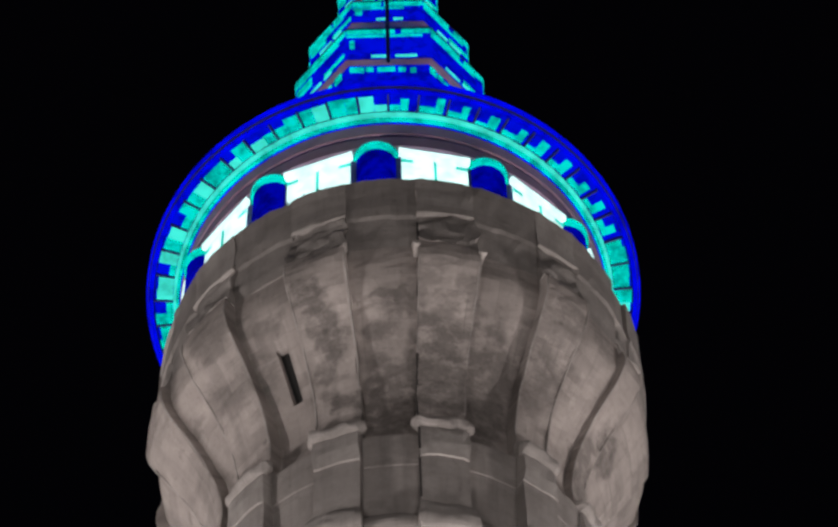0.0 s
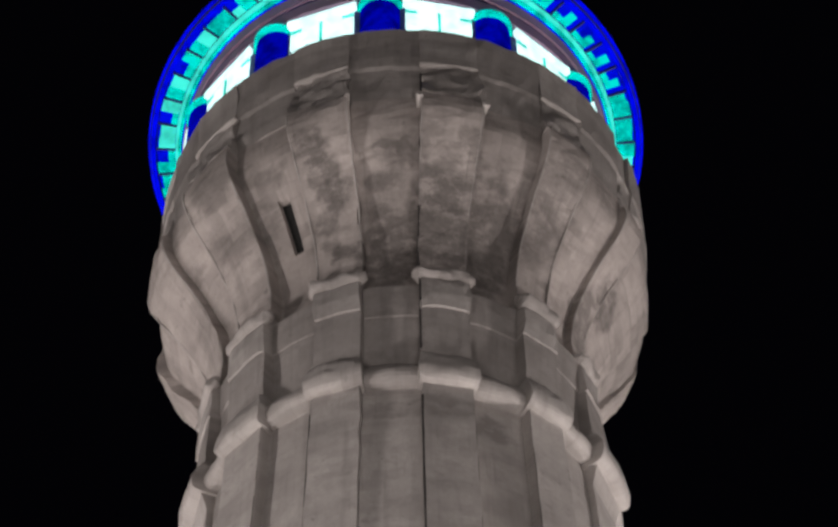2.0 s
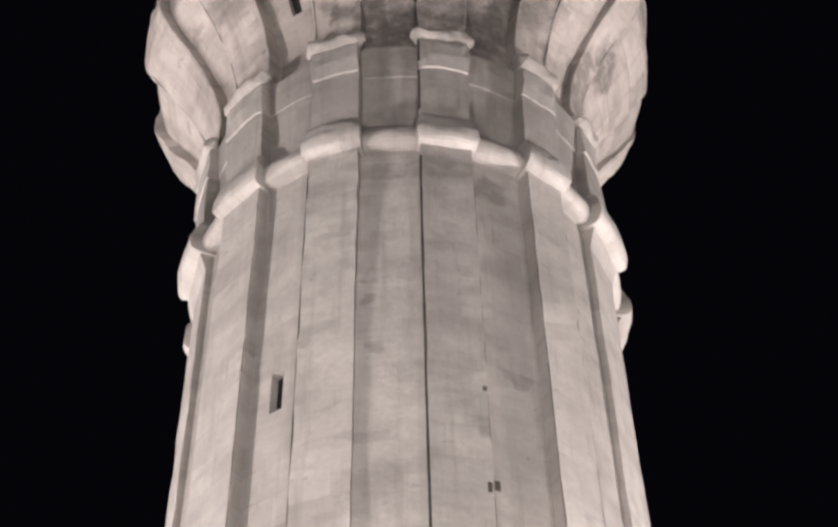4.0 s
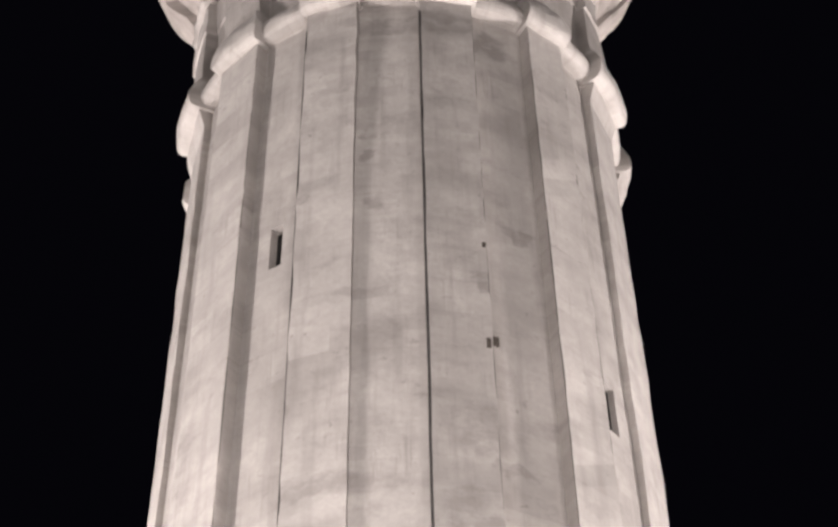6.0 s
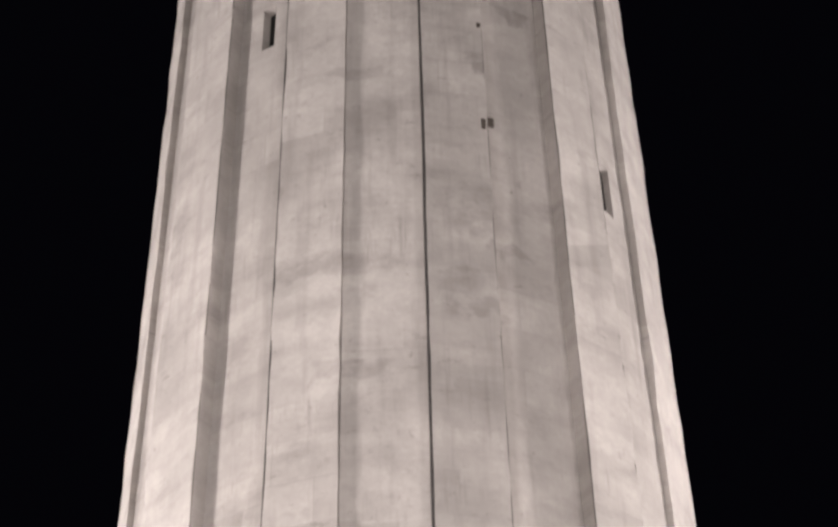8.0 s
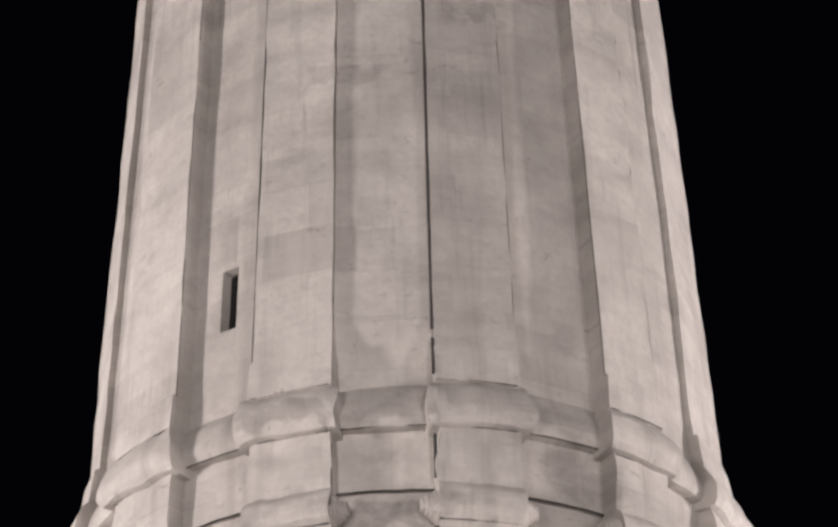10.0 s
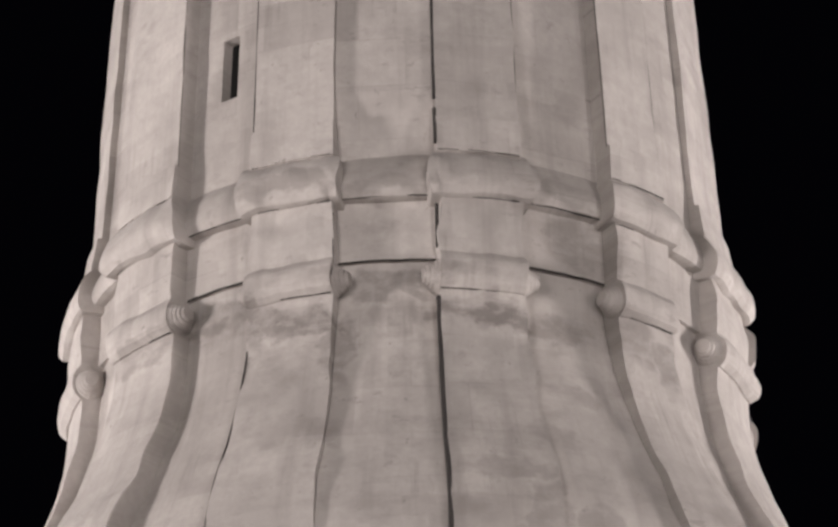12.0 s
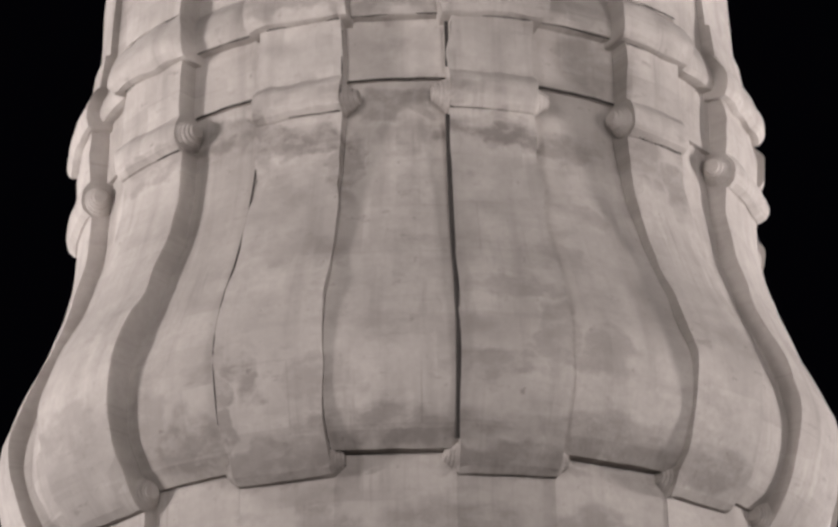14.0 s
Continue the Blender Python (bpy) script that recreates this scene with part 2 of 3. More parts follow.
# ---- building helpers ----


def at(r, z, degrees):
    a = radians(degrees)
    return Vector((MODULE * r * math.sin(a), -MODULE * r * math.cos(a), height(z)))


def part(name, bm, mat, parent, label=""):
    mesh = bpy.data.meshes.new(name)
    bmesh.ops.recalc_face_normals(bm, faces=bm.faces)
    bm.to_mesh(mesh)
    bm.free()
    mesh.materials.append(mat)
    ob = new(name, mesh)
    ob.parent = parent
    return tagged(ob, label)


def thing(name, label, category, kind="", group=""):
    return tagged(new(name), label, category, group, kind)


def refine(rows, step):
    """The profile with more rows, on a smooth curve through the given ones."""
    out = []
    n = len(rows)
    for i in range(n - 1):
        p0, p1, p2, p3 = (Vector(rows[min(max(j, 0), n - 1)]) for j in (i - 1, i, i + 1, i + 2))
        count = max(1, int((p2 - p1).length / step))
        for k in range(count):
            t = k / count
            out.append(0.5 * ((2 * p1) + (p2 - p0) * t + (2 * p0 - 5 * p1 + 4 * p2 - p3) * t * t + (3 * p1 - p0 - 3 * p2 + p3) * t ** 3))
    out.append(Vector(rows[-1]))
    return [(v[0], v[1]) for v in out]


def strip(profile, left, right, inner, arc=1, wear=0.0, chord=None, rough=0.0):
    """A solid slice of the tower: the profile (radius, height) swept from left(z) to right(z) degrees and closed
    at the back on inner(z). arc: chords over the width; wear: how uneven the arrises are; chord: the two
    angles between which the face is flat, where it is wider than the slice; rough: how far the face is worn."""
    bm = bmesh.new()
    rows = []
    for r, z in profile:
        a, b, ri = left(z), right(z), inner(z)
        line = []
        for i in range(arc + 1):
            w = a + (b - a) * i / arc
            p = at(r, z, w)
            if chord:
                c, d = chord[0](z), chord[1](z)
                p = at(r, z, c).lerp(at(r, z, d), (w - c) / (d - c))
            if wear and i in (0, arc):
                p += noise.noise_vector(p * 1.3) * wear
            if rough:
                p += noise.noise_vector(p * 2.3) * rough + noise.noise_vector(p * 0.8) * rough
            line.append(bm.verts.new(p))
        line.append(bm.verts.new(at(ri, z, b)))
        line.append(bm.verts.new(at(ri, z, a)))
        rows.append(line)
    for low, high in zip(rows, rows[1:]):
        for i in range(len(low)):
            j = (i + 1) % len(low)
            bm.faces.new((low[i], low[j], high[j], high[i]))
    bm.faces.new(rows[0])
    bm.faces.new(list(reversed(rows[-1])))
    return bm


def ring(profile, steps=96, start=0.0, full=360.0):
    """A closed profile of (radius, height) turned round the axis."""
    bm = bmesh.new()
    closed = full >= 359.9
    count = steps if closed else steps + 1
    lines = [[bm.verts.new(at(r, z, start + full * i / steps)) for r, z in profile] for i in range(count)]
    for i in range(steps):
        one, two = lines[i], lines[(i + 1) % count]
        for j in range(len(profile)):
            k = (j + 1) % len(profile)
            bm.faces.new((one[j], two[j], two[k], one[k]))
    if not closed:
        bm.faces.new(lines[0])
        bm.faces.new(list(reversed(lines[-1])))
    return bm


def box(corners):
    """A block from four corners below and four above."""
    bm = bmesh.new()
    v = [bm.verts.new(c) for c in corners]
    for f in ((0, 1, 2, 3), (7, 6, 5, 4), (0, 4, 5, 1), (1, 5, 6, 2), (2, 6, 7, 3), (3, 7, 4, 0)):
        bm.faces.new([v[i] for i in f])
    return bm


def block(r0, r1, z0, z1, a0, a1):
    return box([at(r0, z0, a0), at(r1, z0, a0), at(r1, z0, a1), at(r0, z0, a1), at(r0, z1, a0), at(r1, z1, a0), at(r1, z1, a1), at(r0, z1, a1)])


def spindle(p, q, profile, sides=14):
    """A turned piece from p to q; profile: (share of the length, radius in metres)."""
    bm = bmesh.new()
    axis = (q - p)
    turn = axis.to_track_quat("Z", "Y").to_matrix()
    rows = []
    for s, r in profile:
        rows.append([bm.verts.new(p + axis * s + turn @ Vector((r * math.cos(2 * math.pi * i / sides), r * math.sin(2 * math.pi * i / sides), 0))) for i in range(sides)])
    for a, b in zip(rows, rows[1:]):
        for i in range(sides):
            j = (i + 1) % sides
            bm.faces.new((a[i], a[j], b[j], b[i]))
    bm.faces.new(rows[0])
    bm.faces.new(list(reversed(rows[-1])))
    return bm


# ---- ground ----
bm = bmesh.new()
bmesh.ops.create_grid(bm, x_segments=8, y_segments=8, size=2500)
mesh = bpy.data.meshes.new("ground")
bm.to_mesh(mesh)
bm.free()
mesh.materials.append(ASPHALT)
tagged(new("ground", mesh), "dark asphalt ground round the floodlit tower", "ground", kind="structure")

# ---- the tower ----
tower = thing("tower", "tall fluted concrete tower, floodlit at night, with a blue-lit crown", "tower")
FIRST = -18.5
# the arrises of the ribs on the shaft, in degrees; the ribs behind are spaced evenly
ARRIS = {-2: (-83.0, -67.0), -1: (-54.0, -39.9), 0: (-24.5, -11.4), 1: (4.4, 17.4), 2: (33.2, 44.2), 3: (59.0, 75.0)}
for back in range(8):
    ARRIS[4 + back] = (92.0 + 22.0 * back, 105.0 + 22.0 * back)


def spread(k, z):
    """The foot of the two outer ribs stands a little nearer to the front."""
    if k == -1:
        return float(np.interp(z, (20, 23.5, 25.5, 27, 30, 40, 70, 80), (-0.4, 0.0, 1.0, 1.2, 0.9, 0.0, 0.0, -0.4)))
    if k == 3:
        return float(np.interp(z, (20, 24, 30, 40, 70, 80), (-3.6, -3.0, -1.4, 0.0, 0.0, 0.7)))
    if k == 2:
        return float(np.interp(z, (22, 25), (1.0, 0.0)))
    return 0.0


def rib_left(k):
    edge = ARRIS[-2][0] + 360 if k == 12 else ARRIS[k][0]
    return lambda z: edge + spread(k, z)


def rib_right(k):
    edge = ARRIS[k][1]
    if k == 3:
        # this rib is narrower in the capital
        return lambda z: edge + spread(k, z) + float(np.interp(z, (71, 76), (0.0, -8.5)))
    return lambda z: edge + spread(k, z)


def shaft(z):
    return 10.225 - 0.0327 * z


DEPTH = 0.52
FOOT = refine([(9.6, 18.85), (9.8, 18.82), (10.2, 19.2), (10.65, 19.9), (10.92, 20.8), (11.03, 21.7), (10.85, 22.5), (10.55, 23.3), (10.15, 24.1),
               (9.85, 24.9), (9.6, 25.6), (9.38, 26.4), (9.22, 27.2), (9.16, 28.3)], 0.25)
FOOT_BACK = refine([(9.3, 19.35), (9.48, 19.32), (9.85, 19.65), (10.25, 20.4), (10.42, 21.3), (10.3, 22.2), (10.0, 23.0), (9.6, 24.0), (9.22, 25.0),
                    (8.92, 26.0), (8.72, 27.0), (8.62, 28.0), (8.6, 29.3)], 0.25)
BAND = refine([(9.18, 30.7), (9.42, 30.72), (9.55, 30.86), (9.6, 31.1), (9.56, 31.4), (9.44, 31.7), (9.28, 31.92), (9.15, 32.05)], 0.1)
FASCIA = refine([(8.95, 28.22), (9.22, 28.2), (9.38, 28.32), (9.45, 28.6), (9.42, 28.88), (9.3, 29.06), (9.24, 29.14), (9.25, 29.6), (9.24, 30.2), (9.22, 30.74)], 0.1)
BAND_BACK = refine([(8.7, 30.88), (8.98, 30.9), (9.06, 31.05), (9.06, 31.3), (8.96, 31.65), (8.8, 31.95), (8.6, 32.25)], 0.12)
LOBE = refine([(7.85, 75.8), (7.8, 76.8), (7.95, 77.8), (8.3, 78.9), (8.8, 79.9), (9.45, 81.0), (10.1, 81.9), (10.62, 82.8), (10.8, 83.5), (10.75, 84.2)], 0.25)
LOBE_BACK = refine([(7.2, 75.4), (7.2, 77.3), (7.52, 78.7), (8.1, 79.9), (8.9, 81.2), (9.65, 82.3), (10.08, 83.2), (10.2, 84.6)], 0.25)
UPPER = refine([(7.9, 68.92), (8.2, 68.96), (8.36, 69.2), (8.38, 69.6), (8.26, 70.1), (8.08, 70.5), (7.96, 70.75)], 0.12)
UPPER_BACK = refine([(7.45, 69.1), (7.85, 69.15), (8.0, 69.45), (7.95, 69.85), (7.7, 70.3), (7.46, 70.7)], 0.15)
CORNICE = refine([(10.75, 84.2), (10.6, 84.45), (10.44, 85.2), (10.4, 86.3), (10.42, 86.9)], 0.2)
PARAPET = [(10.42, 86.9), (10.52, 86.94), (10.53, 87.08), (10.45, 87.16), (10.44, 88.2), (10.46, 89.0), (10.5, 89.7)]


def inset(k, z):
    """How far a rib stands back: those that show only in outline are shallower."""
    if -1 <= k <= 2:
        return 0.0
    if k in (-2, 3):
        row = (0.24, 0.0, 0.34, 0.24, -0.06, -0.06, 0.12, 0.24, 0.14) if k < 0 else (0.24, 0.04, 0.36, 0.26, -0.02, -0.02, 0.28, 0.42, 0.24)
        return float(np.interp(z, (20, 30, 33, 68.2, 68.6, 70.8, 74, 80, 86), row))
    heights = (20, 27, 28.3, 32.3, 32.8, 41, 45, 68.2, 68.4, 70, 75, 80, 90)
    left = (0.25, 0.1, -0.06, -0.06, 0.5, 0.36, 0.32, 0.26, -0.15, -0.08, 0.1, 0.22, 0.12)
    right = (0.3, 0.2, 0.12, 0.12, 0.58, 0.44, 0.4, 0.34, -0.1, 0.0, 0.4, 1.0, 0.55)
    return float(np.interp(z, heights, left if k < 0 or k > 8 else right))


def shallower(k, z):
    """How much less the two panels in front are sunk than the rest."""
    foot = float(np.interp(z, (21.5, 23.5, 25.5, 27.0, 28.2), (0.36, 0.34, 0.26, 0.12, 0.0)))
    upper = float(np.interp(z, (32.4, 34.0, 60.0, 68.5), (0.0, 0.34, 0.34, 0.15))) if z > 32.4 else 0.0
    return 1.35 * foot + upper if k == 0 else 1.15 * foot if k == 1 else 0.0


def moved(profile, k):
    return [(r - inset(k, z), z) for r, z in profile]


def shaft_rows(low, high, back=0.0):
    return [(shaft(z) - back, z) for z in np.linspace(low, high, max(2, int((high - low) / 0.9)))]


def with_slit(name, profile, left, right, inner, a0, a1, z0, z1, low_cut, high_cut, deep, mat, parent):
    """A slice of the wall with a slit window through it: splayed sides, a dark shutter set deep in the opening."""
    def between(lo, hi):
        rows = [(r, z) for r, z in profile if lo + 0.02 < z < hi - 0.02]
        zs = [z for r, z in profile]
        rs = [r for r, z in profile]
        return [(float(np.interp(lo, zs, rs)), lo)] + rows + [(float(np.interp(hi, zs, rs)), hi)]
    body = part(name, strip(between(low_cut, z0), left, right, inner), mat, parent)
    part(name, strip(between(z1, high_cut), left, right, inner), mat, parent)
    part(name, strip(between(z0, z1), left, lambda z: a0, inner, chord=(left, right)), mat, parent)
    part(name, strip(between(z0, z1), lambda z: a1, right, inner, chord=(left, right)), mat, parent)
    zs = [z for r, z in profile]
    rs = [r for r, z in profile]
    r0, r1 = float(np.interp(z0, zs, rs)), float(np.interp(z1, zs, rs))
    shutter = box([at(r0 - deep - 0.3, z0, a0), at(r0 - deep, z0, a0), at(r0 - deep, z0, a1), at(r0 - deep - 0.3, z0, a1),
                   at(r1 - deep - 0.3, z1, a0), at(r1 - deep, z1, a0), at(r1 - deep, z1, a1), at(r1 - deep - 0.3, z1, a1)])
    part("slit_shutter", shutter, HOLE, body, "dark recessed slit window")
    return body


def conch(k, r, z, rad, reach, parent):
    """The roll under a rib's block, with ringed, tapering ends that stand out beside the rib."""
    a, b = rib_left(k)(z) - reach, rib_right(k)(z) + reach
    r -= inset(k, z)
    share = reach / (b - a)
    ends = [(0.0, 0.30), (0.0, 0.42)]
    for i in range(4):
        s = share * (i + 1) / 4
        ends += [(s - share * 0.06, 0.45 + 0.16 * i), (s, 0.58 + 0.14 * i)]
    ends += [(1 - s, q) for s, q in reversed(ends)]
    if z > 70:
        ends = sorted(ends[:-len(ends) // 2] + [(share + (1 - 2 * share) * i / 14, 1.0) for i in range(1, 14)] + ends[-len(ends) // 2:], key=lambda e: e[0])
    bm = spindle(at(r, z, a), at(r, z, b), [(s, q * rad * MODULE) for s, q in ends], 16)
    for v in bm.verts:
        v.co += noise.noise_vector(v.co * 2.1) * (0.13 if z > 70 else 0.03)
    return part("scroll_roll", bm, CONCRETE_DIRTY if z > 70 else CONCRETE, parent, "concrete roll with ringed ends")


def run_line(name, points, radius, mat, parent, label=""):
    """A thin line that follows the wall."""
    bm = bmesh.new()
    rows = []
    for i, p in enumerate(points):
        d = (points[min(i + 1, len(points) - 1)] - points[max(i - 1, 0)]).normalized()
        side = d.cross(Vector((0, 1, 0))).normalized()
        other = side.cross(d)
        rows.append([bm.verts.new(p + (side * math.cos(math.pi * j / 3) + other * math.sin(math.pi * j / 3)) * radius) for j in range(6)])
    for a, b in zip(rows, rows[1:]):
        for j in range(6):
            bm.faces.new((a[j], a[(j + 1) % 6], b[(j + 1) % 6], b[j]))
    return part(name, bm, mat, parent, label)


def over(z):
    """How far the mouldings stand out beside their ribs, in degrees: a rounded end."""
    low = float(np.interp(z, (30.5, 30.8, 31.4, 31.9, 32.2), (1.0, 1.5, 1.5, 0.9, 0.1))) if z < 40 else 0.0
    high = float(np.interp(z, (68.9, 69.2, 69.7, 70.3, 70.75), (0.9, 1.2, 1.2, 0.6, 0.1))) if z > 60 else 0.0
    return low + high


for k in range(-2, 12):
    l, r = rib_left(k), rib_right(k)
    nl = rib_left(k + 1)
    wide_l, wide_r = (lambda z, f=l: f(z) - over(z)), (lambda z, f=r: f(z) + over(z))
    # the rib, from the ground up
    part("plinth_rib", strip(moved([(9.68, -2), (9.68, 18.85)], k), l, r, lambda z: 8.0), CONCRETE, tower)
    part("flared_foot", strip(moved(FOOT, k), l, r, lambda z: 8.0, arc=6, wear=0.05, rough=0.025), CONCRETE, tower)
    conch(k, 9.72, 19.25, 0.42, 1.6, tower)
    fascia = part("fascia", strip(moved(FASCIA, k), l, r, lambda z: 8.0, arc=10, wear=0.07, rough=0.04), CONCRETE, tower)
    conch(k, 9.02, 28.64, 0.42, 2.4, fascia)
    part("moulding", strip(moved(BAND, k), wide_l, wide_r, lambda z: 8.0, arc=10, wear=0.09, rough=0.055), CONCRETE, tower)
    part("course", strip(moved([(9.1, 32.0), (9.27, 32.02), (9.26, 33.0), (9.1, 33.08)], k), l, r, lambda z: 8.4, arc=6, wear=0.05, rough=0.02), CONCRETE, tower, "low proud course over the moulding")
    part("rib", strip(moved(shaft_rows(32.0, 69.0), k), l, r, lambda z: 7.0, wear=0.04), CONCRETE, tower)
    part("upper_moulding", strip(moved(UPPER, k), wide_l, wide_r, lambda z: 6.6, arc=8, wear=0.08, rough=0.05), CONCRETE, tower)
    part("neck", strip(moved([(7.92, 70.6), (7.95, 71.4), (8.03, 73.45)], k), l, r, lambda z: 6.6, arc=6, wear=0.04, rough=0.03), CONCRETE_DIRTY, tower)
    fascia = part("upper_fascia", strip(moved([(7.98, 73.42), (8.07, 73.42), (8.09, 73.45), (8.14, 74.2), (8.12, 75.0), (7.9, 75.85)], k), l, r, lambda z: 6.6, arc=8, wear=0.09, rough=0.05), CONCRETE, tower)
    conch(k, 8.04, 75.5, 0.34, 1.9, fascia)
    part("capital_lobe", strip(moved(LOBE, k), l, r, lambda z: 6.6 if z < 79 else 7.0, arc=6, wear=0.07, rough=0.05), CONCRETE_CAP, tower)
    part("cornice", strip(moved(CORNICE, k), l, r, lambda z: 9.6, arc=10, wear=0.16, rough=0.13), CONCRETE_DIRTY, tower)
    part("parapet_block", strip(moved(PARAPET, k), l, r, lambda z: 9.9, arc=10, wear=0.05, rough=0.035), CONCRETE, tower)
    # the sunk panel between this rib and the next
    part("plinth_panel", strip([(9.4 + 0.6 * shallower(k, 19), -2), (9.4 + 0.6 * shallower(k, 19), 19.33)], r, nl, lambda z: 8.0), CONCRETE, tower)
    part("foot_panel", strip([(q + shallower(k, z), z) for q, z in FOOT_BACK], r, nl, lambda z: 7.6, arc=6, wear=0.03, rough=0.025), CONCRETE, tower)
    part("panel_fascia", strip([(8.5, 29.2), (8.74, 29.22), (8.74, 30.95)], r, nl, lambda z: 7.6, wear=0.03), CONCRETE, tower)
    part("panel_moulding", strip(BAND_BACK, r, nl, lambda z: 7.6, arc=6, rough=0.03), CONCRETE, tower)
    rows = [(q + shallower(k, z), z) for q, z in shaft_rows(32.15, 69.2, DEPTH)]
    if k == -1:
        with_slit("panel", rows, r, nl, lambda z: 6.8, -33.9, -30.5, 34.9, 36.85, 32.2, 46.0, 0.42, CONCRETE, tower)
        with_slit("panel", rows, r, nl, lambda z: 6.8, -33.9, -30.4, 56.85, 58.8, 46.0, 69.1, 0.42, CONCRETE, tower)
    elif k == 2:
        with_slit("panel", rows, r, nl, lambda z: 6.8, 49.8, 53.7, 51.05, 53.1, 32.2, 69.1, 0.28, CONCRETE, tower)
    else:
        part("panel", strip(rows, r, nl, lambda z: 6.8), CONCRETE, tower)
    part("upper_panel_moulding", strip(UPPER_BACK, r, nl, lambda z: 6.4, arc=6, wear=0.06, rough=0.05), CONCRETE, tower)
    part("neck_panel", strip([(7.4, 70.6), (7.42, 72.0), (7.52, 73.5), (7.56, 73.53), (7.58, 73.8), (7.64, 75.3), (7.2, 75.42)], r, nl, lambda z: 6.4, arc=4, rough=0.03), CONCRETE_DIRTY, tower)
    if k == -1:
        with_slit("capital_panel", LOBE_BACK, r, nl, lambda z: 6.4, -33.0, -29.8, 79.15, 81.4, 75.42, 84.58, 0.45, CONCRETE_CAP, tower)
    else:
        part("capital_panel", strip(LOBE_BACK, r, nl, lambda z: 6.4, arc=4, rough=0.05), CONCRETE_CAP, tower)
    part("cornice_panel", strip([(10.15, 84.5), (10.2, 85.2), (10.25, 86.0), (10.3, 86.7), (10.38, 86.9), (10.4, 87.6), (10.42, 88.6), (10.46, 89.7)], r, nl, lambda z: 9.6, arc=8, wear=0.04, rough=0.05), CONCRETE_DIRTY, tower)

# thin dark joints that follow the arrises in front
def wall_radius(z, lift):
    if z < 28.3:
        rows = FOOT
    elif z < 33.0:
        rows = [(9.22, 28.1), (9.44, 28.5), (9.24, 29.1), (9.22, 30.7), (9.58, 30.9), (9.58, 31.3), (9.27, 32.0), (9.26, 33.0), (9.13, 33.1)]
    elif z < 75.8:
        rows = [(shaft(33), 33), (shaft(68.3), 68.3), (8.0, 68.9), (8.36, 69.2), (8.38, 69.6), (8.08, 70.5), (7.93, 71.2), (8.0, 73.35), (8.18, 73.5), (8.16, 75.0), (8.38, 75.3), (8.38, 75.8)]
    else:
        rows = LOBE
    return float(np.interp(z, [b for a, b in rows], [a for a, b in rows])) + lift


def joint(edge, shift, z0, z1, radius, lift, name, label):
    zs = np.linspace(z0, z1, max(2, int((z1 - z0) / 0.3)))
    return run_line(name, [at(wall_radius(z, lift), z, edge(z) + shift + 0.10 * noise.noise((0, 7.7, z * 0.35))) for z in zs], radius, JOINT, tower, label)


# a black line beside rib 1 stands in for the shade in its step
for z0, z1 in ((19.4, 28.0), (29.3, 30.5), (32.2, 33.3), (33.6, 68.2), (71.0, 73.3), (73.7, 75.0), (76.2, 79.4), (83.6, 85.6)):
    joint(rib_left(1), -0.12, z0, z1, 0.046 if z1 < 29 else 0.036, -0.02, "step_shade_line", "thin black line that draws the shade in the rib's step")
joint(rib_left(0), -0.08, 20.0, 28.0, 0.018, -0.02, "joint_line", "dark open joint in the concrete")
joint(rib_left(0), -0.08, 33.2, 68.0, 0.02, -0.02, "joint_line", "dark open joint in the concrete")
joint(rib_left(0), -0.06, 76.2, 83.0, 0.012, -0.03, "joint_line", "dark open joint in the concrete")

for k, side in ((1, "right"), (2, "left"), (-1, "right"), (2, "right")):
    edge = rib_left(k) if side == "left" else rib_right(k)
    for z0, z1, width in ((33.0, 44.0, 0.008), (45.0, 58.5, 0.009), (59.0, 68.0, 0.008)):
        joint(edge, 0.03 if side == "right" else -0.03, z0, z1, width, -0.02, "joint_line", "dark open joint in the concrete")
for edge, shift in ((rib_right(0), 0.1),):
    joint(edge, shift, 28.6, 30.4, 0.014, -0.03, "joint_line", "dark open joint in the concrete")
for k in range(-2, 4):
    for edge in (rib_left(k), rib_right(k)):
        zs = np.linspace(76.6, 83.8, 40)
        run_line("arris_bead", [at(wall_radius(z, -0.015) - inset(k, z), z, edge(z)) + 0.03 * noise.noise_vector((edge(z), z, 1.0)) for z in zs], 0.036, CONCRETE, tower, "worn rounded arris")


def level_joint(k0, side, r, z, radius):
    """A dark open joint along a panel or a block."""
    a, c = (rib_left(k0)(z), rib_right(k0)(z)) if side == "rib" else (rib_right(k0)(z), rib_left(k0 + 1)(z))
    run_line("joint_line", [at(r, z + 0.03 * noise.noise((w, z, 3.1)), w) for w in np.linspace(a + 0.25, c - 0.25, 9)], radius, JOINT, tower, "dark open joint in the concrete")


for k in (-1, 0, 1):
    level_joint(k, "panel", 8.72, 29.23, 0.024)
    level_joint(k, "panel", 8.95, 30.9, 0.016)
for k in (-1, 0, 1, 2):
    level_joint(k, "rib", 9.2, 28.21, 0.018)
    level_joint(k, "rib", 9.24, 30.72, 0.012)
    level_joint(k, "rib", 9.26, 32.03, 0.012)

# small iron stubs and patches on the ribs in front
for a, z, wide, high in ((16.6, 51.75, 0.07, 0.42), (19.5, 52.45, 0.11, 0.36), (16.8, 56.2, 0.06, 0.2)):
    rr = shaft(z)
    da = math.degrees(wide / rr)
    part("iron_stub", block(rr - 0.75, rr + 0.02 if a < 17.3 else rr - DEPTH + 0.03, z - high / 2, z + high / 2, a - da, a + da), RUST, tower, "rusty iron stub")
for a in (3.9, 18.0):
    part("iron_knob", spindle(at(10.3, 83.75, a), at(10.95, 83.75, a), [(0, 0.1), (0.7, 0.1), (0.75, 0.14), (1, 0.11)]), CONCRETE, tower, "pale concrete knob")

